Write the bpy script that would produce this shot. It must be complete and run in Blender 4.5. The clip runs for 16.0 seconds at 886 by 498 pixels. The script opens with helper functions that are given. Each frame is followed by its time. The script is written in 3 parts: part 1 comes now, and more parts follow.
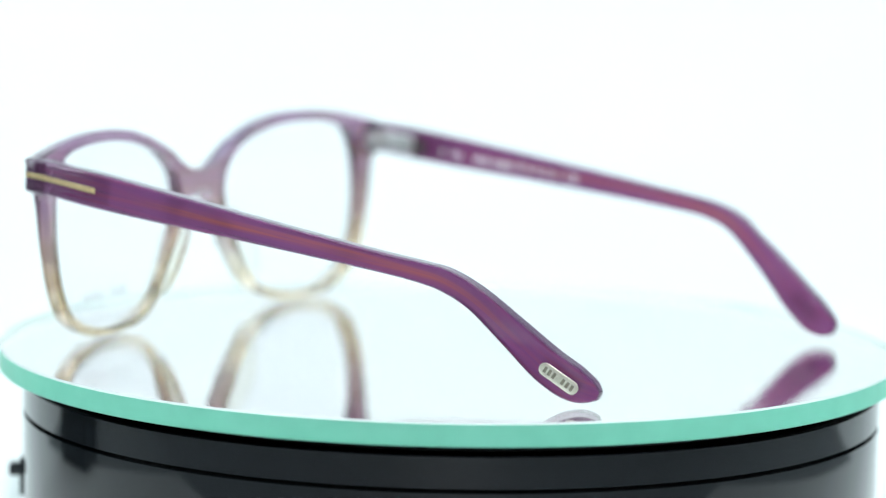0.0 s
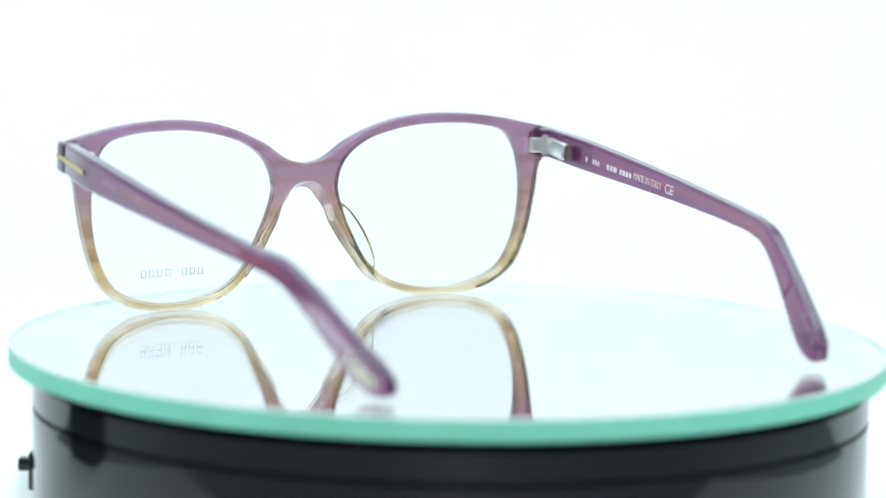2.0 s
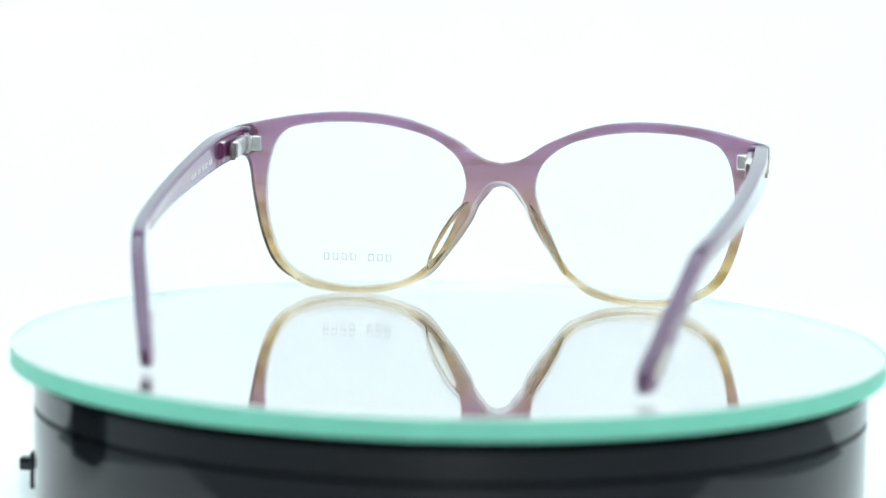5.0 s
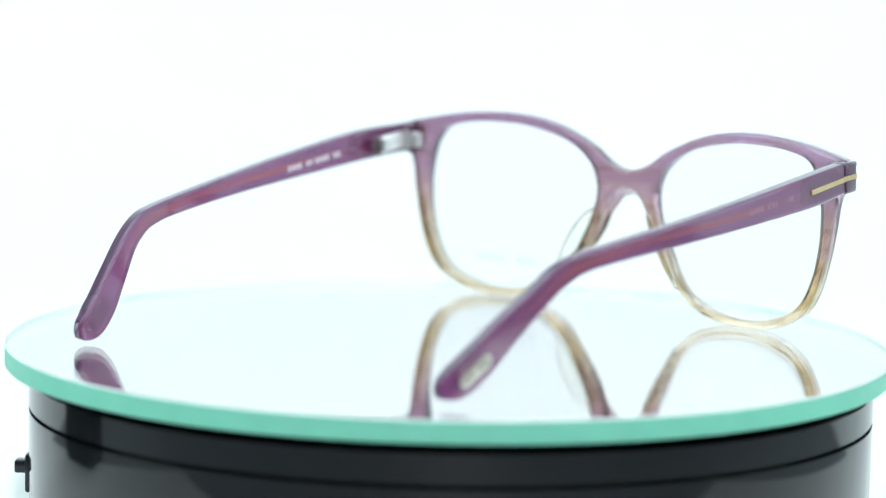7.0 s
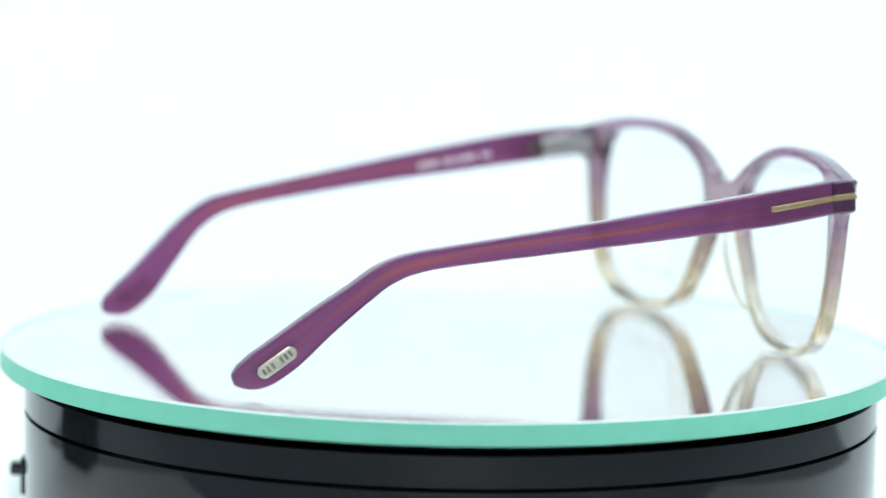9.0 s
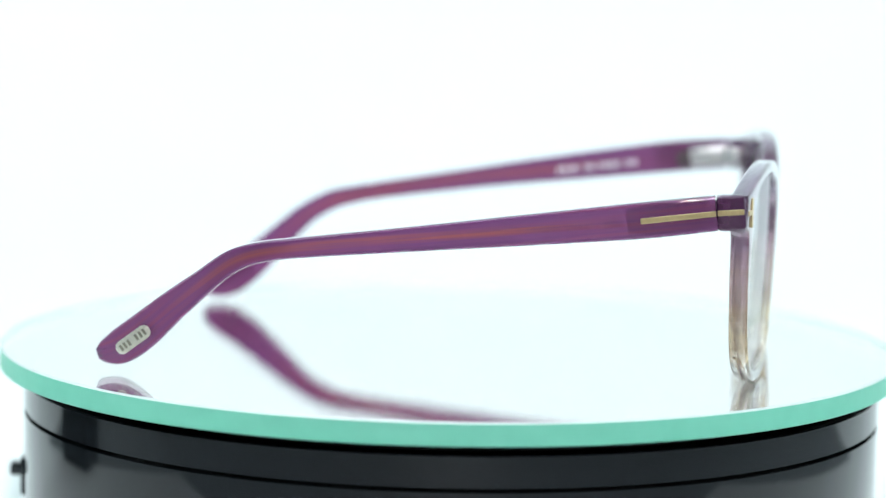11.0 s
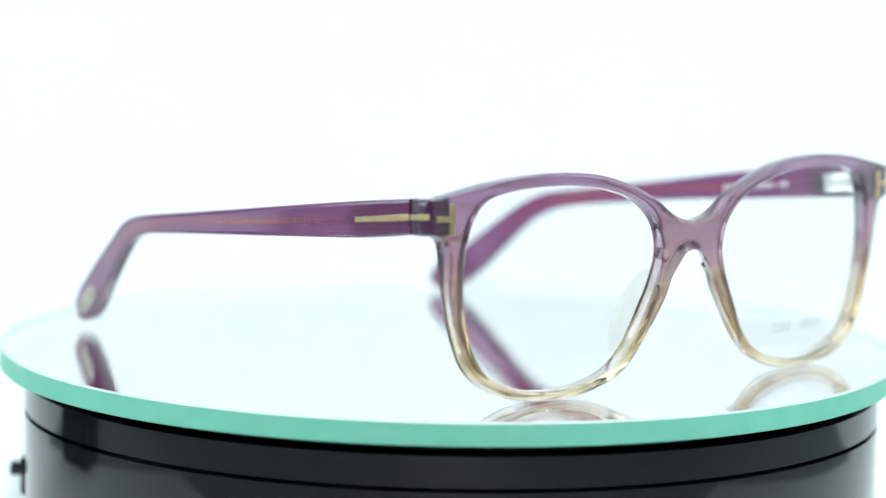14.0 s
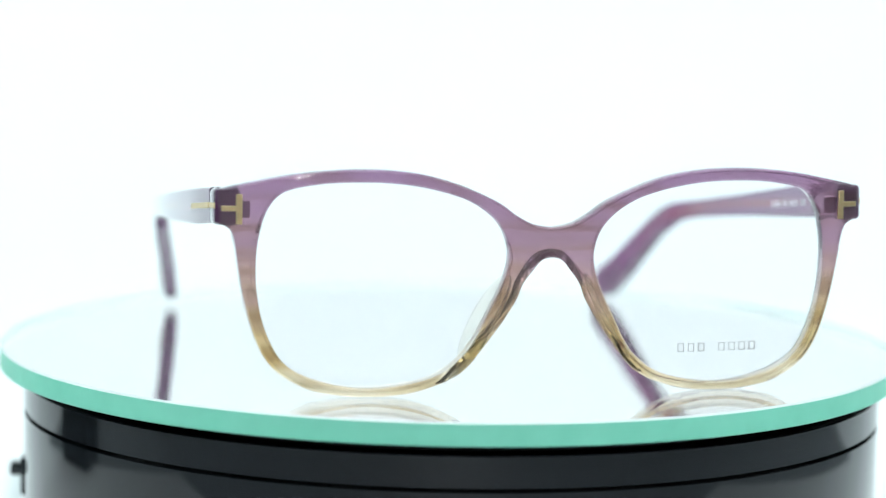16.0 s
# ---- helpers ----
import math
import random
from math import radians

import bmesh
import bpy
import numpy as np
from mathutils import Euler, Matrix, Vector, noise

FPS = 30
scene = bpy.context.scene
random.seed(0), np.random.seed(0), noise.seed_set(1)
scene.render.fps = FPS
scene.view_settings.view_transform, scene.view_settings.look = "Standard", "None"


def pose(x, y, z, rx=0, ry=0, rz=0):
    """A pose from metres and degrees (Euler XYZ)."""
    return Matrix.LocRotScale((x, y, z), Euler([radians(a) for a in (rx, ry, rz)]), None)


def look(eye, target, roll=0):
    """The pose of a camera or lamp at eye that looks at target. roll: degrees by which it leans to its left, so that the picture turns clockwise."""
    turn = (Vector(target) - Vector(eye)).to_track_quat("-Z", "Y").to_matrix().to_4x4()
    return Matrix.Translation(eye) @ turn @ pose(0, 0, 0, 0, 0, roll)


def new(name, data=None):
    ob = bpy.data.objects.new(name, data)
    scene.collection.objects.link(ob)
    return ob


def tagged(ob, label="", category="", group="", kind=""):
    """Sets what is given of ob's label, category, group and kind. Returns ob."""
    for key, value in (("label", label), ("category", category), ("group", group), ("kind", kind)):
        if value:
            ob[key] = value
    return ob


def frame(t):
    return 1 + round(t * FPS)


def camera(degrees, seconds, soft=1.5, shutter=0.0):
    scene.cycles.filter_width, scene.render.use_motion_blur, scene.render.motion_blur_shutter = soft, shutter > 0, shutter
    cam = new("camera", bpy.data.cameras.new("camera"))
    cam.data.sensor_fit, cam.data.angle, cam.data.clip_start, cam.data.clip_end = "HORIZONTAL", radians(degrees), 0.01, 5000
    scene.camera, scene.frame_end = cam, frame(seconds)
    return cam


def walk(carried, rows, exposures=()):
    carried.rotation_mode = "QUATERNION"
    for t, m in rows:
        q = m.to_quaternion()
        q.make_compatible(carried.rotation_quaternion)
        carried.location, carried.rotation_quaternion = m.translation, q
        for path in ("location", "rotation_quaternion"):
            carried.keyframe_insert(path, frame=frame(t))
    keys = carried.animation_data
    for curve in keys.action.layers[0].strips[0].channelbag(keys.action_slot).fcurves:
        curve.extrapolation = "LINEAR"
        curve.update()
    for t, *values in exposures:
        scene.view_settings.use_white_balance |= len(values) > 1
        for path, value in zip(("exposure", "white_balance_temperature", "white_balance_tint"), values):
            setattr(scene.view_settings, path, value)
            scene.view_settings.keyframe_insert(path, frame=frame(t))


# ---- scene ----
MM = 0.001
TOP = 0.050            # height of the mirror plate's upper face above the table
SPIN = (58.40, -14.038)  # turn of the plate at the start, degrees, and degrees a second

# ---- camera ----
cam = camera(16.69, 16.0, soft=1.15)
EYE = Vector((0.0, -0.67950, 0.10735 + TOP))
AIM = Vector((-0.00388, 0.99207, -0.12565))


def stand(back):
    """The camera's pose, drawn back along its own axis by some metres."""
    eye = EYE - AIM * back
    return look(eye, eye + AIM, 1.118)


walk(cam, [(0.0, stand(0.0)), (1.75, stand(0.0)), (1.95, stand(0.0148)), (4.2, stand(0.0148)), (4.4, stand(0.0172)),
           (5.2, stand(0.0172)), (7.3, stand(0.0084)), (8.6, stand(0.0084)), (8.85, stand(0.0017)), (16.0, stand(0.0017))])

# the focus is pulled from the near rim of the plate to its far half and back again
FOCUS = [(0.0, -0.0700), (1.75, -0.0700), (1.95, 0.0480), (4.2, 0.0520), (4.4, 0.0550), (5.2, 0.0550), (7.3, -0.0050), (8.6, -0.0050),
         (8.85, -0.0600), (16.0, -0.0660)]
focus_mark = new("focus_mark")
cam.data.dof.use_dof, cam.data.dof.focus_object, cam.data.dof.aperture_fstop = True, focus_mark, 8.8

# ---- light ----
world = bpy.data.worlds.new("studio_air")
scene.world = world
world.use_nodes = True
world.node_tree.nodes["Background"].inputs[0].default_value = (0.80, 0.90, 1.0, 1)
world.node_tree.nodes["Background"].inputs[1].default_value = 0.25


def soft_lamp(name, eye, target, sx, sy, watts, colour):
    d = bpy.data.lights.new(name, "AREA")
    d.shape, d.size, d.size_y, d.energy, d.color = "RECTANGLE", sx, sy, watts, colour
    ob = new(name, d)
    ob.matrix_world = look(eye, target)
    return ob


COOL = (0.805, 0.985, 0.995)
soft_lamp("top_softbox", (0.0, 0.10, 1.05), (0.0, 0.16, 0.0), 1.5, 1.1, 8.6, COOL)
# unseen side lamps, added and aimed to brighten the sweep's upper part
soft_lamp("sweep_wash", (-0.98, 0.05, 0.50), (0.15, 0.80, 0.32), 0.55, 0.7, 3.3, COOL)
soft_lamp("sweep_wash", (0.98, 0.15, 0.50), (-0.15, 0.80, 0.32), 0.9, 0.7, 2.6, COOL)
soft_lamp("spot_panel", (0.02, -1.0, 0.62), (0.0, 0.0, 0.05), 0.03, 0.03, 6.0, (0.97, 0.97, 1.0))
scene.view_settings.exposure = 0.10


# ---- materials ----
def material(name):
    m = bpy.data.materials.new(name)
    m.use_nodes = True
    nt = m.node_tree
    return m, nt, nt.nodes["Principled BSDF"]


def node(nt, kind, **sets):
    n = nt.nodes.new(kind)
    for k, v in sets.items():
        n.inputs[k.replace("_", " ")].default_value = v
    return n


def ramp(nt, fac, stops):
    n = nt.nodes.new("ShaderNodeValToRGB")
    e = n.color_ramp.elements
    while len(e) < len(stops):
        e.new(0.5)
    for el, (p, c) in zip(e, stops):
        el.position, el.color = p, (*c, 1)
    nt.links.new(fac, n.inputs["Fac"])
    return n.outputs["Color"]


def coords(nt, scale, which="Object"):
    tc = nt.nodes.new("ShaderNodeTexCoord")
    mp = nt.nodes.new("ShaderNodeMapping")
    mp.inputs["Scale"].default_value = scale
    nt.links.new(tc.outputs[which], mp.inputs["Vector"])
    return mp.outputs["Vector"]


def noise_of(nt, vec, scale, detail=3.0):
    n = node(nt, "ShaderNodeTexNoise", Scale=scale, Detail=detail)
    nt.links.new(vec, n.inputs["Vector"])
    return n.outputs["Fac"]


def mix(nt, fac, a, b, mode="MIX"):
    n = nt.nodes.new("ShaderNodeMix")
    n.data_type, n.blend_type = "RGBA", mode
    for sock, v in ((n.inputs[0], fac), (n.inputs[6], a), (n.inputs[7], b)):
        if isinstance(v, (float, tuple)):
            sock.default_value = v
        else:
            nt.links.new(v, sock)
    return n.outputs[2]


def math_node(nt, op, a, b):
    n = nt.nodes.new("ShaderNodeMath")
    n.operation = op
    for sock, v in zip(n.inputs, (a, b)):
        if isinstance(v, float):
            sock.default_value = v
        else:
            nt.links.new(v, sock)
    return n.outputs[0]


def bump(nt, p, fac, strength, distance):
    b = node(nt, "ShaderNodeBump", Strength=strength, Distance=distance)
    nt.links.new(fac, b.inputs["Height"])
    nt.links.new(b.outputs["Normal"], p.inputs["Normal"])


def plain(name, colour, rough, metal=0.0, vary=0.06, scale=120.0, relief=0.0):
    m, nt, p = material(name)
    v = coords(nt, (1, 1, 1))
    f = noise_of(nt, v, scale)
    lo = tuple(c * (1 - vary) for c in colour)
    hi = tuple(min(1.0, c * (1 + vary)) for c in colour)
    nt.links.new(ramp(nt, f, [(0.3, lo), (0.7, hi)]), p.inputs["Base Color"])
    p.inputs["Roughness"].default_value, p.inputs["Metallic"].default_value = rough, metal
    if relief:
        bump(nt, p, f, relief, 0.0002)
    return m


def edge_mask(nt, axis, face_on, edge_on):
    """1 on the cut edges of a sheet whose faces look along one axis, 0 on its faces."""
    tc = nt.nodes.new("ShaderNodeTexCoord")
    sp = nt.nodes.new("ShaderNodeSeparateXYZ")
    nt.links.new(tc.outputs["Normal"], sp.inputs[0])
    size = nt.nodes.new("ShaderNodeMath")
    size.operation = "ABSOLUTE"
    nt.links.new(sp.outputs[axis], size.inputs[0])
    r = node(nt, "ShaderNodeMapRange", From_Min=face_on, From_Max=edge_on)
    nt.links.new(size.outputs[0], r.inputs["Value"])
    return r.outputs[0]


def acetate_front():
    """Laminated acetate: mauve above, running through rose brown to clear honey below, with fine level streaks."""
    m, nt, p = material("gradient_acetate")
    tc = nt.nodes.new("ShaderNodeTexCoord")
    sp = nt.nodes.new("ShaderNodeSeparateXYZ")
    nt.links.new(tc.outputs["Object"], sp.inputs[0])
    wob = noise_of(nt, coords(nt, (40, 40, 330)), 1.0, 2.5)
    h = node(nt, "ShaderNodeMapRange", From_Min=-0.030, From_Max=0.017)
    nt.links.new(sp.outputs["Z"], h.inputs["Value"])
    add = nt.nodes.new("ShaderNodeMath")
    add.operation = "MULTIPLY_ADD"
    add.inputs[1].default_value = 0.34
    nt.links.new(wob, add.inputs[0])
    sub = nt.nodes.new("ShaderNodeMath")
    sub.operation = "SUBTRACT"
    sub.inputs[1].default_value = 0.17
    nt.links.new(h.outputs[0], sub.inputs[0])
    nt.links.new(sub.outputs[0], add.inputs[2])
    col = ramp(nt, add.outputs[0], FRONT_STOPS)
    vein = noise_of(nt, coords(nt, (36, 36, 300)), 1.0, 2.0)
    col = mix(nt, 1.0, col, ramp(nt, vein, [(0.34, (0.74, 0.68, 0.58)), (0.50, (1.0, 1.0, 1.0)), (0.70, (1.10, 1.10, 1.12))]), "MULTIPLY")
    # edge tint: clear below, violet above for light absorbed through the rim's depth
    deep = ramp(nt, add.outputs[0], [(0.22, (0.94, 0.91, 0.85)), (0.50, (0.60, 0.46, 0.54)), (0.85, (0.21, 0.115, 0.27))])
    # only the sheet's rear half is clear; its front half carries the colour
    sheet = nt.nodes.new("ShaderNodeSeparateXYZ")
    nt.links.new(coords(nt, (1, 1, 1), "UV"), sheet.inputs[0])
    rear = node(nt, "ShaderNodeMapRange", From_Min=0.66, From_Max=0.36)
    nt.links.new(sheet.outputs["X"], rear.inputs["Value"])
    cut = edge_mask(nt, "Y", 0.70, 0.15)
    # front half of the edges coloured darker, as light fades through the rim
    col = mix(nt, cut, col, mix(nt, 1.0, col, (0.66, 0.58, 0.66, 1), "MULTIPLY"))
    col = mix(nt, math_node(nt, "MULTIPLY", cut, rear.outputs[0]), col, deep)
    nt.links.new(col, p.inputs["Base Color"])
    tr = ramp(nt, add.outputs[0], [(0.1, (0.97,) * 3), (0.5, (0.90,) * 3), (0.8, (0.82,) * 3)])
    nt.links.new(tr, p.inputs["Transmission Weight"])
    p.inputs["Roughness"].default_value = 0.03
    p.inputs["IOR"].default_value = 1.40
    p.inputs["Coat Weight"].default_value = 1.0
    p.inputs["Coat Roughness"].default_value = 0.012
    return m


FRONT_STOPS = [(0.04, (0.86, 0.71, 0.51)), (0.20, (0.65, 0.44, 0.19)), (0.36, (0.54, 0.355, 0.235)), (0.52, (0.53, 0.33, 0.31)), (0.68, (0.45, 0.265, 0.345)), (1.0, (0.41, 0.23, 0.385))]


def acetate_temple(name, k, core):
    """Plum acetate, half clear, with red and violet streaks along the arm; core: a ruddy wire runs down its middle."""
    m, nt, p = material(name)
    f = noise_of(nt, coords(nt, (14, 900, 1), "UV"), 1.0, 3.0)
    shades = [(0.30, (0.17, 0.052, 0.17)), (0.48, (0.215, 0.064, 0.19)), (0.64, (0.28, 0.068, 0.155)), (0.80, (0.20, 0.062, 0.20))]
    col = ramp(nt, f, [(q, tuple(k * c for c in shade)) for q, shade in shades])
    f2 = noise_of(nt, coords(nt, (60, 60, 60)), 1.0)
    col = mix(nt, ramp(nt, f2, [(0.35, (0.0,) * 3), (0.75, (0.4,) * 3)]), col, (0.18 * k, 0.062 * k, 0.215 * k, 1))
    if core:
        uv = nt.nodes.new("ShaderNodeSeparateXYZ")
        nt.links.new(coords(nt, (1, 1, 1), "UV"), uv.inputs[0])
        wander = math_node(nt, "MULTIPLY", math_node(nt, "SUBTRACT", noise_of(nt, coords(nt, (22, 0, 0), "UV"), 1.0, 1.0), 0.5), 0.0012)
        off = math_node(nt, "ABSOLUTE", math_node(nt, "SUBTRACT", math_node(nt, "SUBTRACT", uv.outputs["Y"], 0.0002), wander), 0.0)
        band = node(nt, "ShaderNodeMapRange", From_Min=0.0011, From_Max=0.0002)
        nt.links.new(off, band.inputs["Value"])
        rise = node(nt, "ShaderNodeMapRange", From_Min=0.018, From_Max=0.040)
        fall = node(nt, "ShaderNodeMapRange", From_Min=0.121, From_Max=0.098)
        for n in (rise, fall):
            nt.links.new(uv.outputs["X"], n.inputs["Value"])
        glint = node(nt, "ShaderNodeMapRange", From_Min=0.35, From_Max=0.62, To_Min=0.25, To_Max=0.95)
        nt.links.new(noise_of(nt, coords(nt, (30, 1500, 1), "UV"), 1.0, 2.0), glint.inputs["Value"])
        fac = math_node(nt, "MULTIPLY", math_node(nt, "MULTIPLY", rise.outputs[0], fall.outputs[0]), math_node(nt, "MULTIPLY", band.outputs[0], glint.outputs[0]))
        col = mix(nt, fac, col, (0.52, 0.14, 0.14, 1))
    # dark violet tint on edges stands in for light lost through the arm's depth
    edge = edge_mask(nt, "X", 0.80, 0.35)
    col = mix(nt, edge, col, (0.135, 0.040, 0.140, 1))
    nt.links.new(col, p.inputs["Base Color"])
    p.inputs["Transmission Weight"].default_value = 0.5
    p.inputs["Roughness"].default_value = 0.06
    p.inputs["IOR"].default_value = 1.36
    p.inputs["Coat Weight"].default_value = 1.0
    p.inputs["Coat Roughness"].default_value = 0.012
    return m


def clear_lens():
    """Demo lens: clear plastic, a sheen by angle."""
    m, nt, p = material("demo_lens_plastic")
    out = nt.nodes["Material Output"]
    lw = node(nt, "ShaderNodeLayerWeight", Blend=0.5)
    pw = nt.nodes.new("ShaderNodeMath")
    pw.operation = "POWER"
    pw.inputs[1].default_value = 4.5
    nt.links.new(lw.outputs["Facing"], pw.inputs[0])
    fr = node(nt, "ShaderNodeMapRange", To_Min=0.014, To_Max=0.8)
    nt.links.new(pw.outputs[0], fr.inputs["Value"])
    tr = nt.nodes.new("ShaderNodeBsdfTransparent")
    tr.inputs["Color"].default_value = (0.985, 0.982, 0.99, 1)
    gl = node(nt, "ShaderNodeBsdfGlossy", Roughness=0.02)
    mx = nt.nodes.new("ShaderNodeMixShader")
    nt.links.new(fr.outputs[0], mx.inputs[0])
    nt.links.new(tr.outputs[0], mx.inputs[1])
    nt.links.new(gl.outputs[0], mx.inputs[2])
    nt.links.new(mx.outputs[0], out.inputs["Surface"])
    nt.nodes.remove(p)
    return m


def plate_glass():
    m, nt, p = material("float_glass")
    p.inputs["Base Color"].default_value = (1.0, 1.0, 1.0, 1)
    p.inputs["Transmission Weight"].default_value = 1.0
    p.inputs["Roughness"].default_value = 0.0
    p.inputs["IOR"].default_value = 1.50
    return m


def clear_acetate():
    m, nt, p = material("clear_acetate")
    f = noise_of(nt, coords(nt, (200, 200, 500)), 1.0)
    nt.links.new(ramp(nt, f, [(0.35, (0.98, 0.98, 0.95)), (0.65, (0.93, 0.92, 0.84))]), p.inputs["Base Color"])
    p.inputs["Transmission Weight"].default_value = 1.0
    p.inputs["Roughness"].default_value = 0.02
    p.inputs["IOR"].default_value = 1.16
    return m


def ground_edge_glass(name, low, high, share):
    """The cut edge of float glass, ground matt: light from within the plate shines out through it."""
    m, nt, p = material(name)
    f = noise_of(nt, coords(nt, (1, 1, 1)), 160.0)
    col = ramp(nt, f, [(0.3, low), (0.7, high)])
    nt.links.new(col, p.inputs["Base Color"])
    p.inputs["Roughness"].default_value = 0.35
    tl = nt.nodes.new("ShaderNodeBsdfTranslucent")
    nt.links.new(col, tl.inputs["Color"])
    mx = nt.nodes.new("ShaderNodeMixShader")
    mx.inputs[0].default_value = share
    nt.links.new(p.outputs[0], mx.inputs[1])
    nt.links.new(tl.outputs[0], mx.inputs[2])
    nt.links.new(mx.outputs[0], nt.nodes["Material Output"].inputs["Surface"])
    return m


M_PAD = clear_acetate()
M_FRONT, M_LENS, M_GLASS = acetate_front(), clear_lens(), plate_glass()
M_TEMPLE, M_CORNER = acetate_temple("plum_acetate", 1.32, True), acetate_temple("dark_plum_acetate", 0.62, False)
M_SILVERING = plain("silvering", (1.0, 0.957, 0.950), 0.0, 1.0, 0.005)
M_EDGE = ground_edge_glass("ground_glass_edge", (0.29, 0.79, 0.62), (0.32, 0.83, 0.66), 0.42)
M_EDGE_SKIN = ground_edge_glass("added_edge_skin", (0.95, 0.98, 0.97), (0.97, 0.99, 0.98), 0.4)
M_CHAMFER = plain("polished_chamfer", (0.72, 0.82, 0.80), 0.15, 0.0, 0.04, 200.0)
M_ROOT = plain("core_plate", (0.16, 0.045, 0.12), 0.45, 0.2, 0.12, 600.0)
M_GOLD = plain("gold_inlay", (0.72, 0.56, 0.30), 0.32, 0.8, 0.08, 900.0)
M_STEEL = plain("hinge_steel", (0.90, 0.90, 0.89), 0.28, 1.0, 0.08, 900.0)
M_POCKET = plain("milled_pocket", (0.10, 0.075, 0.085), 0.4, 0.4, 0.1, 900.0)
M_PLAQUE = plain("plaque_silver", (0.80, 0.78, 0.68), 0.35, 0.7, 0.10, 1500.0)
M_ENGRAVE = plain("plaque_engraving", (0.30, 0.28, 0.22), 0.5, 0.6, 0.1, 900.0)
M_WHITEPRINT = plain("white_print", (0.74, 0.71, 0.77), 0.6)
M_ETCH = plain("grey_lens_print", (0.50, 0.49, 0.49), 0.6)
M_BLACK = plain("black_gloss_plastic", (0.0085, 0.0115, 0.014), 0.09, 0.0, 0.15, 30.0)
M_RUBBER = plain("dark_gap", (0.006, 0.006, 0.007), 0.7)
M_WHITE = plain("white_sweep", (0.86, 0.88, 0.89), 0.7, 0.0, 0.015, 4.0)
M_TABLE = plain("grey_table_top", (0.20, 0.21, 0.22), 0.6, 0.0, 0.05, 6.0)
M_DARK_PANEL = plain("black_panel", (0.02, 0.02, 0.022), 0.9, 0.0, 0.1, 6.0)
M_ROOM = plain("grey_room_paint", (0.26, 0.27, 0.28), 0.8, 0.0, 0.05, 3.0)


# ---- building helpers ----
def mesh_of(bm, name, mat, smooth=40):
    me = bpy.data.meshes.new(name)
    bmesh.ops.recalc_face_normals(bm, faces=bm.faces)
    bm.to_mesh(me)
    bm.free()
    me.materials.append(mat)
    if smooth:
        me.shade_smooth()
        me.set_sharp_from_angle(angle=radians(smooth))
    return me


def part(name, bm, mat, parent=None, label="", smooth=40, at=None):
    """One mesh object; at moves its origin there."""
    if at is not None:
        bmesh.ops.translate(bm, vec=-Vector(at), verts=bm.verts)
    ob = new(name, mesh_of(bm, name, mat, smooth))
    ob.parent = parent
    if at is not None:
        ob.location = at
    return tagged(ob, label)


def lathe(profile, n=160):
    """A closed body turned from (radius, z) points; radius 0 closes it."""
    bm = bmesh.new()
    rings = []
    for r, z in profile:
        if r == 0:
            rings.append([bm.verts.new((0, 0, z))])
        else:
            rings.append([bm.verts.new((r * math.cos(2 * math.pi * k / n), r * math.sin(2 * math.pi * k / n), z)) for k in range(n)])
    for a, b in zip(rings, rings[1:]):
        for k in range(n):
            q = [a[k % len(a)], a[(k + 1) % len(a)], b[(k + 1) % len(b)], b[k % len(b)]]
            q = list(dict.fromkeys(q))
            if len(q) > 2:
                bm.faces.new(q)
    return bm


def block(sx, sy, sz, m=None, bevel=0.0, seg=3):
    bm = bmesh.new()
    bmesh.ops.create_cube(bm, size=1.0, matrix=Matrix.Diagonal((sx, sy, sz, 1)))
    if bevel:
        bmesh.ops.bevel(bm, geom=bm.edges[:], offset=bevel, segments=seg, profile=0.5, affect="EDGES")
    if m is not None:
        bmesh.ops.transform(bm, matrix=m, verts=bm.verts)
    return bm


def rod(r, h, m, n=24, bevel=0.0):
    bm = bmesh.new()
    bmesh.ops.create_cone(bm, cap_ends=True, segments=n, radius1=r, radius2=r, depth=h)
    if bevel:
        bmesh.ops.bevel(bm, geom=[e for e in bm.edges if len(e.link_faces) == 2 and max(len(f.verts) for f in e.link_faces) > 4], offset=bevel, segments=2, affect="EDGES")
    bmesh.ops.transform(bm, matrix=m, verts=bm.verts)
    return bm


def add_to(bm, other):
    me = bpy.data.meshes.new("joined")
    other.to_mesh(me)
    other.free()
    bm.from_mesh(me)
    bpy.data.meshes.remove(me)
    return bm


def smooth_loop(pts, closed=True, sub=5):
    """Catmull-Rom through a few drawn points."""
    out, n = [], len(pts)
    for i in range(n if closed else n - 1):
        g = [Vector(pts[(i + k) % n] if closed else pts[min(max(i + k, 0), n - 1)]) for k in (-1, 0, 1, 2)]
        for s in range(sub):
            t = s / sub
            out.append(0.5 * (2 * g[1] + (g[2] - g[0]) * t + (2 * g[0] - 5 * g[1] + 4 * g[2] - g[3]) * t * t + (3 * g[1] - g[0] - 3 * g[2] + g[3]) * t ** 3))
    if not closed:
        out.append(Vector(pts[-1]))
    return out


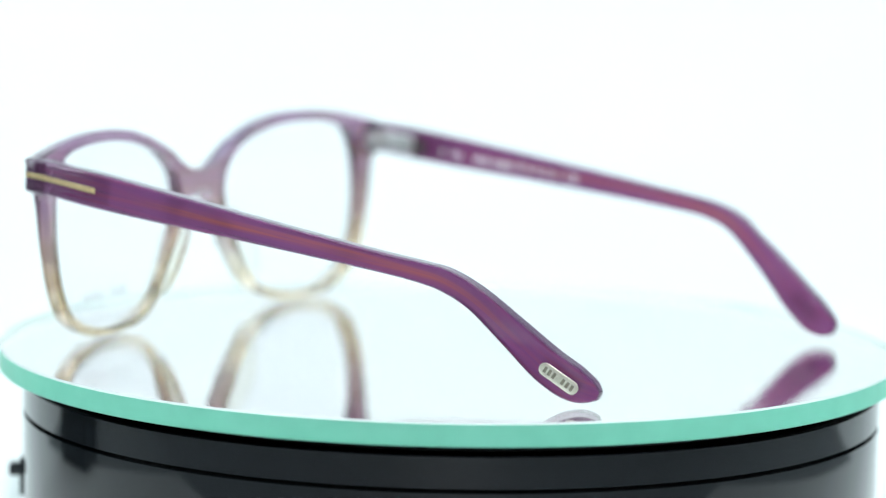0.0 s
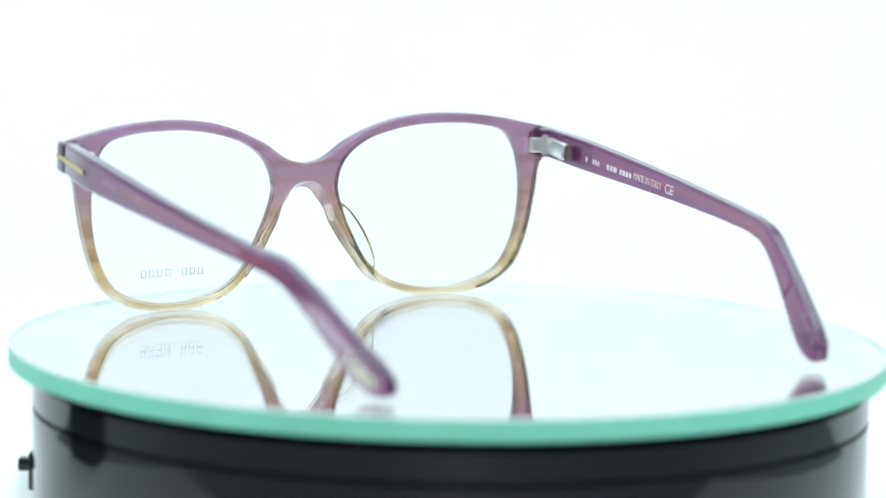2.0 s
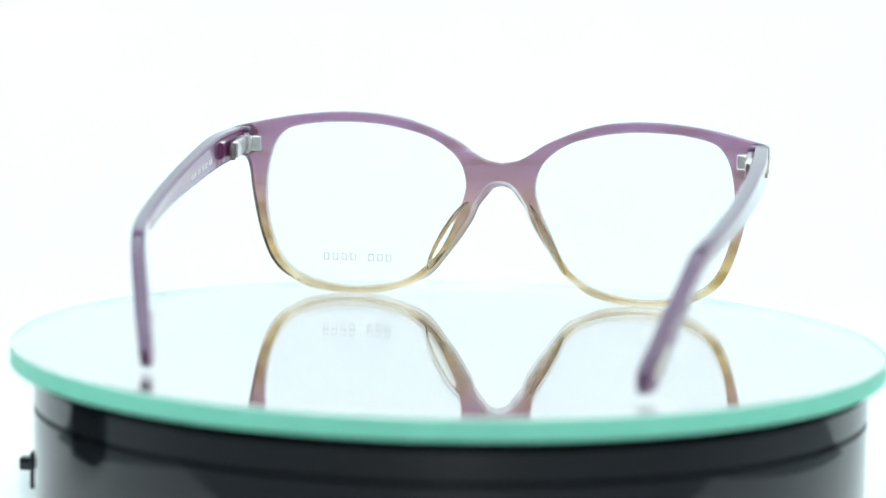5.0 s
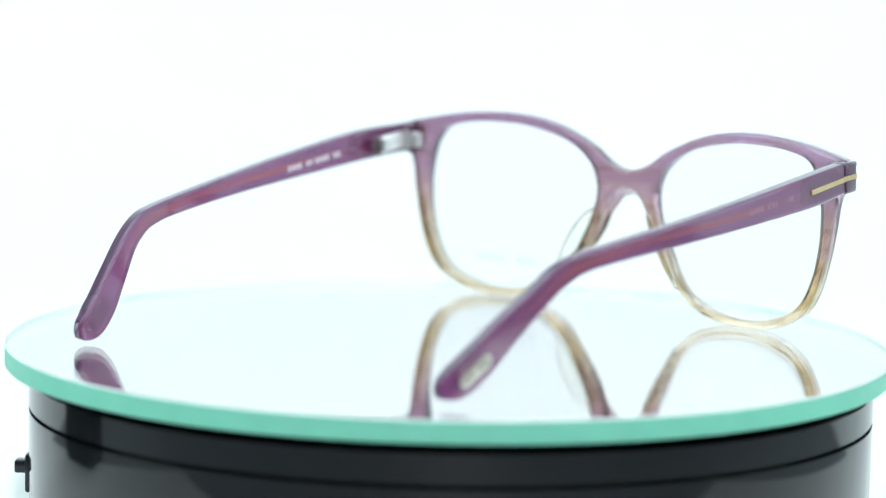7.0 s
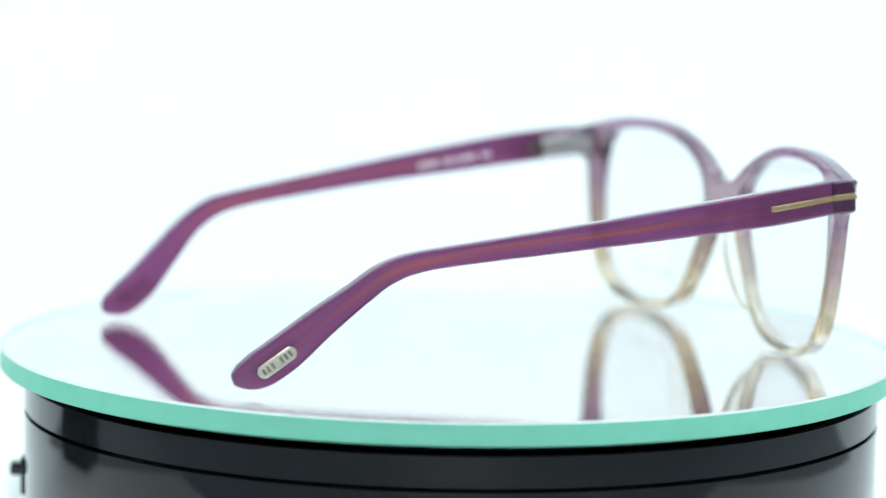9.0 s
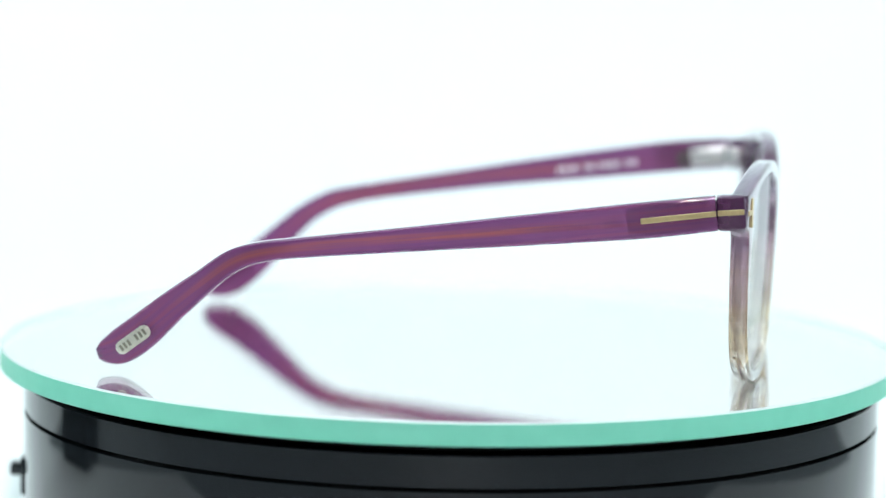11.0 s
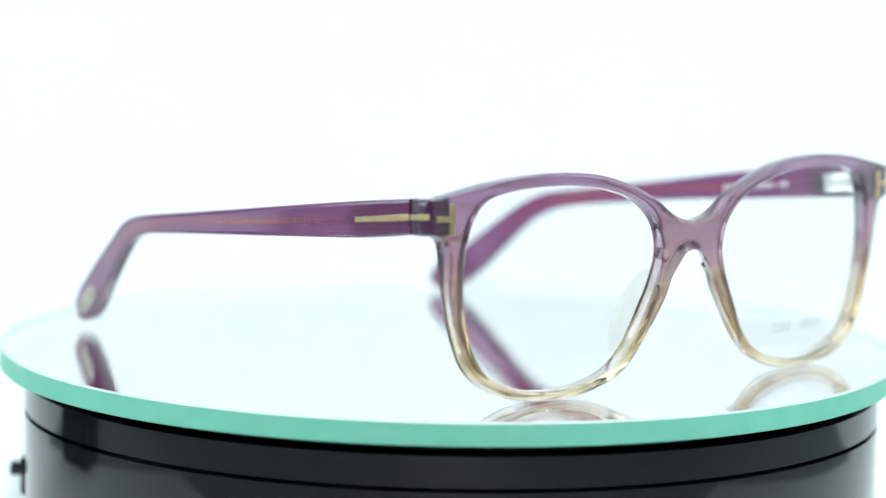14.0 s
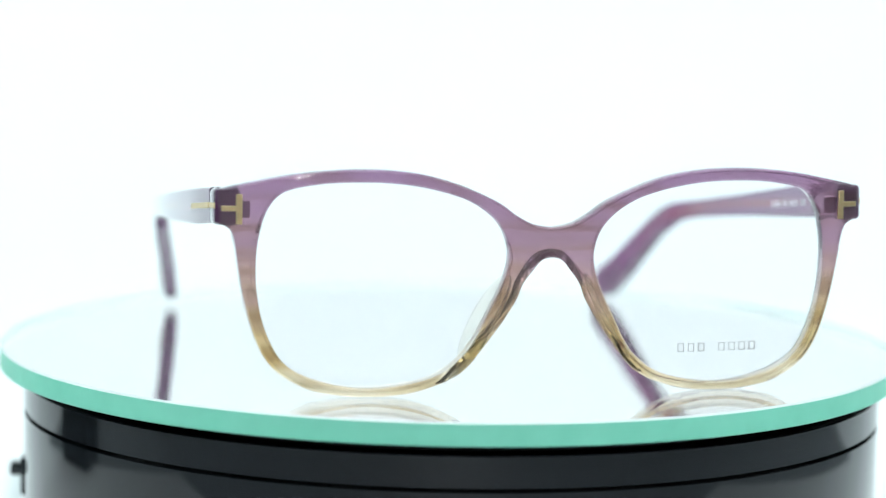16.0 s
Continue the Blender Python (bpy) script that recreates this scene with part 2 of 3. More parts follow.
# ---- studio ----
def studio():
    n = 24
    prof = [(0.07, 0.0), (0.45, 0.0)]
    prof += [(0.45 + 0.45 * math.sin(a), 0.45 - 0.45 * math.cos(a)) for a in [math.pi / 2 * k / n for k in range(1, n + 1)]]
    prof += [(0.90, 1.2)]
    bm = bmesh.new()
    rows = [[bm.verts.new((x, y, z)) for x in (-1.05, -0.20, 0.20, 1.05)] for y, z in prof]
    for a, b in zip(rows, rows[1:]):
        for k in range(3):
            bm.faces.new((a[k], a[k + 1], b[k + 1], b[k]))
    # a narrower tongue of the paper runs on under the turntable to the front
    tongue = [bm.verts.new((x, -0.12, 0.0)) for x in (-0.20, 0.20)]
    bm.faces.new((tongue[0], tongue[1], rows[0][2], rows[0][1]))
    sweep = part("backdrop", bm, M_WHITE)
    so = sweep.modifiers.new("thick", "SOLIDIFY")
    so.thickness, so.offset = 0.0006, -1
    tagged(sweep, "white seamless paper sweep under and behind the turntable", "backdrop", kind="structure")
    for x, y0, y1 in ((-1.08, -0.31, 0.25), (-1.08, 0.55, 0.94), (1.08, -0.31, 0.94)):
        w = part("wall_side", block(0.04, y1 - y0, 1.24, pose(x, (y0 + y1) / 2, 0.62)), M_WHITE, smooth=0)
        tagged(w, "white side panel of the photo booth", "wall", kind="structure")
    # unseen black panel, added to be mirrored as a dark patch
    w = part("added_panel", block(0.04, 0.32, 1.24, pose(-1.12, 0.40, 0.62)), M_DARK_PANEL, smooth=0)
    tagged(w, "unseen black panel added behind a gap in the side wall", "wall", kind="structure")
    for x in (-1.08, 1.08):
        w = part("wall_room", block(0.04, 1.02, 1.24, pose(x, -0.825, 0.62)), M_ROOM, smooth=0)
        tagged(w, "dark grey room wall in front of the booth", "wall", kind="structure")
    f = part("floor", block(2.2, 2.3, 0.02, pose(0, -0.2, -0.0108)), M_TABLE, smooth=0)
    tagged(f, "grey table top under the turntable", "floor", kind="structure")
    c = part("ceiling", block(2.2, 2.3, 0.04, pose(0, -0.2, 1.22)), M_WHITE, smooth=0)
    tagged(c, "white ceiling panel of the photo booth", "ceiling", kind="structure")
    w = part("wall_rear", block(2.2, 0.04, 1.24, pose(0, -1.33, 0.62)), M_ROOM, smooth=0)
    tagged(w, "dark grey curtain wall behind the camera", "wall", kind="structure")


studio()


# ---- turntable ----
def turntable_base():
    base = new("turntable_base")
    prof = [(0, 0.0), (95.4, 0.0), (96.4, 1.2), (96.7, TOP / MM - 15.0), (93, TOP / MM - 15.0), (93, TOP / MM - 14.2), (0, TOP / MM - 14.2)]
    part("body", lathe([(r * MM, z * MM) for r, z in prof]), M_BLACK, base, "glossy black plastic drum")
    prof = [(0, TOP / MM - 14.15), (91, TOP / MM - 14.15), (96.6, TOP / MM - 14.1), (96.7, TOP / MM - 14.0), (96.7, TOP / MM - 13.9), (96.7, TOP / MM - 7.7), (96.5, TOP / MM - 7.5), (90.5, TOP / MM - 7.5), (90.0, TOP / MM - 5.2), (0, TOP / MM - 5.2)]
    part("collar", lathe([(r * MM, z * MM) for r, z in prof]), M_BLACK, base, "black collar above a dark joint")
    part("switch", block(0.0040, 0.0042, 0.0030, pose(-0.0987, 0.0, TOP - 0.0312), 0.0005), M_BLACK, base, "small black switch lever")
    part("switch_plate", block(0.003, 0.012, 0.0090, pose(-0.0962, 0.0, TOP - 0.0320), 0.0006), M_BLACK, base)
    base.location = (-0.0002, 0, 0)
    return tagged(base, "black glossy round motor base of a display turntable", "turntable")


turntable_base()


def dark_box():
    """A black box, itself unseen, added where the drum mirrors something dark."""
    ad = new("dark_box")
    part("case", block(0.032, 0.044, 0.026, pose(0, 0, 0.013, 0, 0, 12), 0.003), M_RUBBER, ad, "matt black plastic case")
    part("lid", block(0.026, 0.038, 0.0016, pose(0, 0, 0.0268, 0, 0, 12), 0.0006), M_BLACK, ad, "glossy black lid")
    ad.location = (-0.199, -0.002, 0.0007)
    return tagged(ad, "unseen black box added on the white sweep beside the turntable", "adapter")


dark_box()


def mirror_plate():
    plate = new("mirror_plate")
    r, t, b = 0.1015, 0.0050, 0.0004
    top = part("glass_face", lathe([(0, 0), (r - b, 0)], 256), M_GLASS, plate, "clear upper face of the mirror glass")
    if top.data.polygons[0].normal.z < 0:
        top.data.flip_normals()
    top.visible_shadow = False
    part("chamfer", lathe([(r - b, 0), (r, -b)], 256), M_CHAMFER, plate, "pale polished chamfer round the glass")
    part("ground_edge", lathe([(r, -b), (r, -t + b), (r - b, -t)], 256), M_EDGE, plate, "mint green ground glass edge")
    # added pale skin, no real layer: masks the green as seen from inside
    part("edge_skin", lathe([(r - 0.0004, -0.0001), (r - 0.0004, -t + 0.0001)], 256), M_EDGE_SKIN, plate, "added pale skin that whitens the edge seen from inside")
    part("silvering", lathe([(0, -t), (r - b, -t)], 256), M_SILVERING, plate, "mirror silvering under the glass")
    part("backing", lathe([(0, -t - 0.00012), (r - 2 * b, -t - 0.00012)], 256), M_RUBBER, plate, "black protective backing paint")
    plate.location = (0, 0, TOP)
    return tagged(plate, "round mirror plate with a mint green glass edge", "turntable plate")


PLATE = mirror_plate()


# ---- spectacles ----
LENS = [(40, 44.1), (33, 43.9), (26, 42.9), (18.8, 40.9), (14, 38.2), (10.8, 35.0), (9.3, 31.5), (9.0, 27.9), (10.3, 23.2), (12.7, 18.1),
        (16.2, 11.4), (19.8, 7.1), (25, 4.0), (33.7, 2.2), (42, 2.3), (50, 4.4), (55, 7.7), (58.3, 13.8), (60.0, 20.8), (60.4, 27.9), (59.8, 33.5),
        (58.2, 38.6), (54.8, 42.1), (47.5, 43.7)]
RIM = [(0, 34.9), (4.2, 35.7), (7.8, 37.6), (11.4, 40.1), (18.6, 43.4), (25.8, 45.6), (33, 46.6), (40.1, 46.8), (47.2, 46.4), (54.2, 45.5),
       (61.2, 44.1), (67.6, 42.6), (68.2, 41.9), (68.2, 36.2), (67.6, 35.5), (65.6, 34.3), (64.6, 31.5), (63.8, 25.8), (62, 17.2), (59.4, 9.8),
       (55.9, 5.2), (50.1, 1.8), (45, 0.6), (39.4, 0.1), (32, 0.3), (26.6, 1.3), (22.2, 3.1), (18, 6.5), (14.5, 10.9), (11, 15.7), (8.1, 20.5),
       (6.8, 24.2), (4.4, 28.0), (2.4, 29.7), (0, 30.2)]
FRONT_AT = (0.0, 0.064, 0.030)


def face(x, z):
    """The front's outer surface (mm): bowed round the face, leaning in a little below."""
    return 65.5 - 5.5 * (x / 64.0) ** 2 - 0.03 * (38 - z)


NOSE = np.array([(p.x, p.y) for p in smooth_loop(RIM[26:], closed=False, sub=8)])


def front_mesh():
    cu = bpy.data.curves.new("front_outline", "CURVE")
    cu.dimensions, cu.fill_mode = "2D", "BOTH"
    cu.extrude, cu.bevel_depth, cu.bevel_resolution, cu.offset = 1.15, 0.8, 3, -0.8
    half = smooth_loop(RIM, closed=False, sub=4)
    loops = [half + [Vector((-p.x, p.y)) for p in half[-2:0:-1]]]
    loops += [[Vector((s * p.x, p.y)) for p in smooth_loop(LENS)] for s in (1, -1)]
    for lp in loops:
        sp = cu.splines.new("POLY")
        sp.points.add(len(lp) - 1)
        for q, p in zip(sp.points, lp):
            q.co = (p.x, p.y, 0, 1)
        sp.use_cyclic_u = True
    tmp = bpy.data.objects.new("front_outline", cu)
    scene.collection.objects.link(tmp)
    me = bpy.data.meshes.new_from_object(tmp.evaluated_get(bpy.context.evaluated_depsgraph_get()))
    bpy.data.objects.remove(tmp)
    bm = bmesh.new()
    bm.from_mesh(me)
    bpy.data.meshes.remove(me)
    bmesh.ops.remove_doubles(bm, verts=bm.verts, dist=0.01)
    # cut the flat faces into a fine grid, so that they bow evenly
    for axis, lo, hi in ((0, -68, 68), (1, 1, 46)):
        for q in range(lo, hi + 1, 2):
            at, nrm = [0.0, 0.0, 0.0], [0.0, 0.0, 0.0]
            at[axis], nrm[axis] = q + 0.013, 1.0
            bmesh.ops.bisect_plane(bm, geom=bm.verts[:] + bm.edges[:] + bm.faces[:], dist=0.001, plane_co=at, plane_no=nrm)
    depth = {}
    for v in bm.verts:
        x, z, d = v.co
        # the nose walls flare: wider at the front than behind
        near = 1.0 - float(np.min(np.hypot(NOSE[:, 0] - abs(x), NOSE[:, 1] - z))) / 2.2
        if near > 0 and d > 0 and z > 1.5:
            k = min(1.0, d / 1.5) * min(1.0, (z - 1.5) / 4) * near * near * (3 - 2 * near)
            drop = 0.45 + 1.1 * min(1.0, max(0.0, (8.5 - abs(x)) / 3.5))
            x, z = x - math.copysign(min(0.9 * k, abs(x) * 0.2), x), z - drop * k
        depth[v] = d
        v.co = (x * MM, (face(x, z) - 1.95 + d) * MM, z * MM)
    # the UV map's first value runs through the sheet, from 0 behind to 1 in front
    uv = bm.loops.layers.uv.new("depth")
    for f in bm.faces:
        for lp in f.loops:
            lp[uv].uv = (0.5 + depth[lp.vert] / 3.9, 0.5)
    return bm


def endpiece(s):
    """The corner of the front that turns back to meet the arm."""
    return block(5.4 * MM, 6.0 * MM, 7.4 * MM, pose(s * 66.2 * MM, 56.0 * MM, 38.85 * MM, 4, 0, s * 2), 1.0 * MM)


def nose_pad(s):
    bm = bmesh.new()
    bmesh.ops.create_uvsphere(bm, u_segments=32, v_segments=20, radius=1.0)
    m = pose(s * 12.9 * MM, 60.0 * MM, 16.0 * MM, 0, s * -29, 0) @ pose(0, 0, 0, 0, 0, s * 22) @ Matrix.Diagonal((1.0 * MM, 4.0 * MM, 10.2 * MM, 1))
    bmesh.ops.transform(bm, matrix=m, verts=bm.verts)
    return bm


def lens_mesh(s):
    """A bowed clear sheet, 1.6 mm thick, seated in the rim's groove."""
    bm = bmesh.new()
    loop = smooth_loop(LENS)
    c = Vector((35.5, 23.0))
    faces = []
    for depth in (1.2, 2.8):
        rings = [[bm.verts.new((s * c.x * MM, (face(c.x, c.y) - depth) * MM, c.y * MM))]]
        for k in range(1, 7):
            ring = []
            for p in loop:
                q = c + (p - c) * (k / 6 * 1.008)
                ring.append(bm.verts.new((s * q.x * MM, (face(q.x, q.y) - depth) * MM, q.y * MM)))
            rings.append(ring)
        n = len(loop)
        for a, b in zip(rings, rings[1:]):
            for k in range(n):
                q = list(dict.fromkeys([a[k % len(a)], a[(k + 1) % len(a)], b[(k + 1) % n], b[k % n]]))
                bm.faces.new(q)
        faces.append(rings[-1])
    for k in range(n):
        bm.faces.new((faces[0][k], faces[0][(k + 1) % n], faces[1][(k + 1) % n], faces[1][k]))
    return bm


# an arm's course (mm): across, along, height of its middle line, half its height, half its thickness
ARM = {1: [(67.1, 53.0, 38.75, 3.62, 1.80), (68.2, 38.3, 36.9, 3.75, 1.80), (68.6, 14.6, 34.2, 3.2, 1.75), (68.1, -8.9, 31.5, 2.6, 1.7), (66.4, -32.3, 28.75, 2.15, 1.7),
           (65.3, -41.3, 27.3, 2.2, 1.7), (64.3, -47.4, 25.0, 2.45, 1.7), (63.0, -53.4, 20.5, 2.65, 1.7), (61.2, -60.4, 14.8, 3.3, 1.7), (59.6, -67.0, 9.0, 3.9, 1.7),
           (58.4, -72.0, 5.4, 3.8, 1.65), (57.7, -75.6, 3.9, 2.6, 1.4), (57.4, -77.3, 3.3, 1.2, 0.8)],
       -1: [(-67.2, 53.0, 38.75, 3.62, 1.80), (-68.8, 38.3, 37.2, 3.85, 1.80), (-68.4, 15.0, 34.1, 3.3, 1.75), (-67.2, -7.9, 30.9, 2.6, 1.7), (-64.8, -30.7, 27.5, 2.15, 1.7),
            (-63.2, -39.5, 26.0, 2.2, 1.7), (-61.5, -45.4, 24.4, 2.45, 1.7), (-59.4, -51.4, 20.8, 2.65, 1.7), (-56.5, -58.2, 14.4, 3.3, 1.7), (-53.8, -64.6, 8.2, 3.9, 1.7),
            (-52.0, -69.6, 4.7, 3.8, 1.65), (-51.0, -73.4, 3.2, 2.5, 1.4), (-50.6, -75.1, 2.6, 1.1, 0.8)]}


def arm_course(s):
    """Stations along an arm: middle, direction seen from the side, half height, half thickness."""
    a = ARM[s]
    mid = smooth_loop([r[:3] for r in a], closed=False, sub=6)
    size = smooth_loop([r[3:] for r in a], closed=False, sub=6)
    out = []
    for k, p in enumerate(mid):
        tan = mid[min(k + 1, len(mid) - 1)] - mid[max(k - 1, 0)]
        out.append((p, Vector((tan.y, tan.z)).normalized(), size[k].x, size[k].y))
    return out


def arm_section(h, w):
    """A flat-sided section with rounded edges, as (across, up) points."""
    r = min(0.75, 0.62 * w, 0.62 * h)
    out = []
    for q, (sx, sz) in enumerate(((1, 1), (-1, 1), (-1, -1), (1, -1))):
        cx, cz = sx * (w - r), sz * (h - r)
        arc = [(cx + r * math.cos(math.pi / 2 * (q + k / 4)), cz + r * math.sin(math.pi / 2 * (q + k / 4))) for k in range(5)]
        inset = 0.12 * r
        first, last = ((0, -sz * inset), (-sx * inset, 0)) if q % 2 == 0 else ((-sx * inset, 0), (0, -sz * inset))
        out += [(arc[0][0] + first[0], arc[0][1] + first[1])] + arc + [(arc[-1][0] + last[0], arc[-1][1] + last[1])]
    return out


def swept(stations, section):
    """A body swept along stations of an arm; its UV map runs along and up the arm in metres."""
    bm = bmesh.new()
    uv = bm.loops.layers.uv.new("course")
    rings, along, flat = [], 0.0, {}
    for k, (c, t2, h, w) in enumerate(stations):
        along += (c - stations[k - 1][0]).length if k else 0.0
        up = Vector((0, -t2.y, t2.x)) if t2.x > 0 else Vector((0, t2.y, -t2.x))
        ring = []
        for px, pz in section(h, w):
            v = bm.verts.new((c + Vector((px, 0, 0)) + up * pz) * MM)
            flat[v] = (along * MM, pz * MM)
            ring.append(v)
        rings.append(ring)
    n = len(rings[0])
    for a, b in zip(rings, rings[1:]):
        for k in range(n):
            bm.faces.new((a[k], a[(k + 1) % n], b[(k + 1) % n], b[k]))
    bm.faces.new(rings[0])
    bm.faces.new(rings[-1][::-1])
    for f in bm.faces:
        for lp in f.loops:
            lp[uv].uv = flat[lp.vert]
    return bm


def arm_mesh(s):
    return swept(arm_course(s), arm_section)


def core_root(s):
    """The wide root of the wire behind the gold bar, pointed at its end."""
    st = []
    for c, t2, h, w in arm_course(s):
        if 31.5 <= c.y <= 52.6:
            k = min(1.0, max(0.0, (c.y - 31.5) / 5.0))
            st.append((c, t2, 0.4 + (h - 1.15) * k, 0.55))
    return swept(st, lambda h, w: [(-w, -h), (w, -h), (w, h), (-w, h)])


def arm_point(s, y, outside=True, lift=0.0, proud=0.06):
    """A point on the arm's flat side at the length y (mm), the yaw and pitch of the arm there."""
    course = arm_course(s)
    k = min(range(len(course)), key=lambda i: abs(course[i][0].y - y))
    k = min(max(k, 1), len(course) - 2)
    c, t2, h, w = course[k]
    a, b = course[k - 1][0], course[k + 1][0]
    d = (b - a).normalized()
    c = c + d * ((y - c.y) / d.y)
    side = s if outside else -s
    nrm = Vector((side, 0, 0)) - d * d.x * side
    nrm.normalize()
    up = nrm.cross(d)
    if up.z < 0:
        up = -up
    pt = c + nrm * (w + proud) + up * lift
    m = Matrix((d, up, nrm)).transposed()
    if m.determinant() < 0:
        m = Matrix((-d, up, nrm)).transposed()
    return Matrix.Translation(pt * MM) @ m.to_4x4()


def pill(length, width, depth, m):
    """A flat bar with round ends, lying in its own x-y plane."""
    bm = bmesh.new()
    n, r = 10, width / 2
    pts = [((length / 2 - r) + r * math.cos(a), r * math.sin(a)) for a in np.linspace(-math.pi / 2, math.pi / 2, n)]
    pts += [(-(length / 2 - r) + r * math.cos(a), r * math.sin(a)) for a in np.linspace(math.pi / 2, 3 * math.pi / 2, n)]
    lo = [bm.verts.new((x, y, -depth)) for x, y in pts]
    mid = [bm.verts.new((x, y, depth * 0.6)) for x, y in pts]
    hi = [bm.verts.new((x * 0.97, y * 0.90, depth)) for x, y in pts]
    for a, b in ((lo, mid), (mid, hi)):
        for k in range(len(pts)):
            bm.faces.new((a[k], a[(k + 1) % len(pts)], b[(k + 1) % len(pts)], b[k]))
    bm.faces.new(hi)
    bm.faces.new(lo[::-1])
    bmesh.ops.transform(bm, matrix=m, verts=bm.verts)
    return bm


def lettering(text, size):
    """Printed letters as a thin mesh in the x-y plane, centred."""
    cu = bpy.data.curves.new("letters", "FONT")
    cu.body, cu.size, cu.align_x, cu.align_y, cu.extrude = text, size, "CENTER", "CENTER", 0.00002
    cu.resolution_u = 3
    tmp = bpy.data.objects.new("letters", cu)
    scene.collection.objects.link(tmp)
    me = bpy.data.meshes.new_from_object(tmp.evaluated_get(bpy.context.evaluated_depsgraph_get()))
    bpy.data.objects.remove(tmp)
    bm = bmesh.new()
    bm.from_mesh(me)
    bpy.data.meshes.remove(me)
    return bm


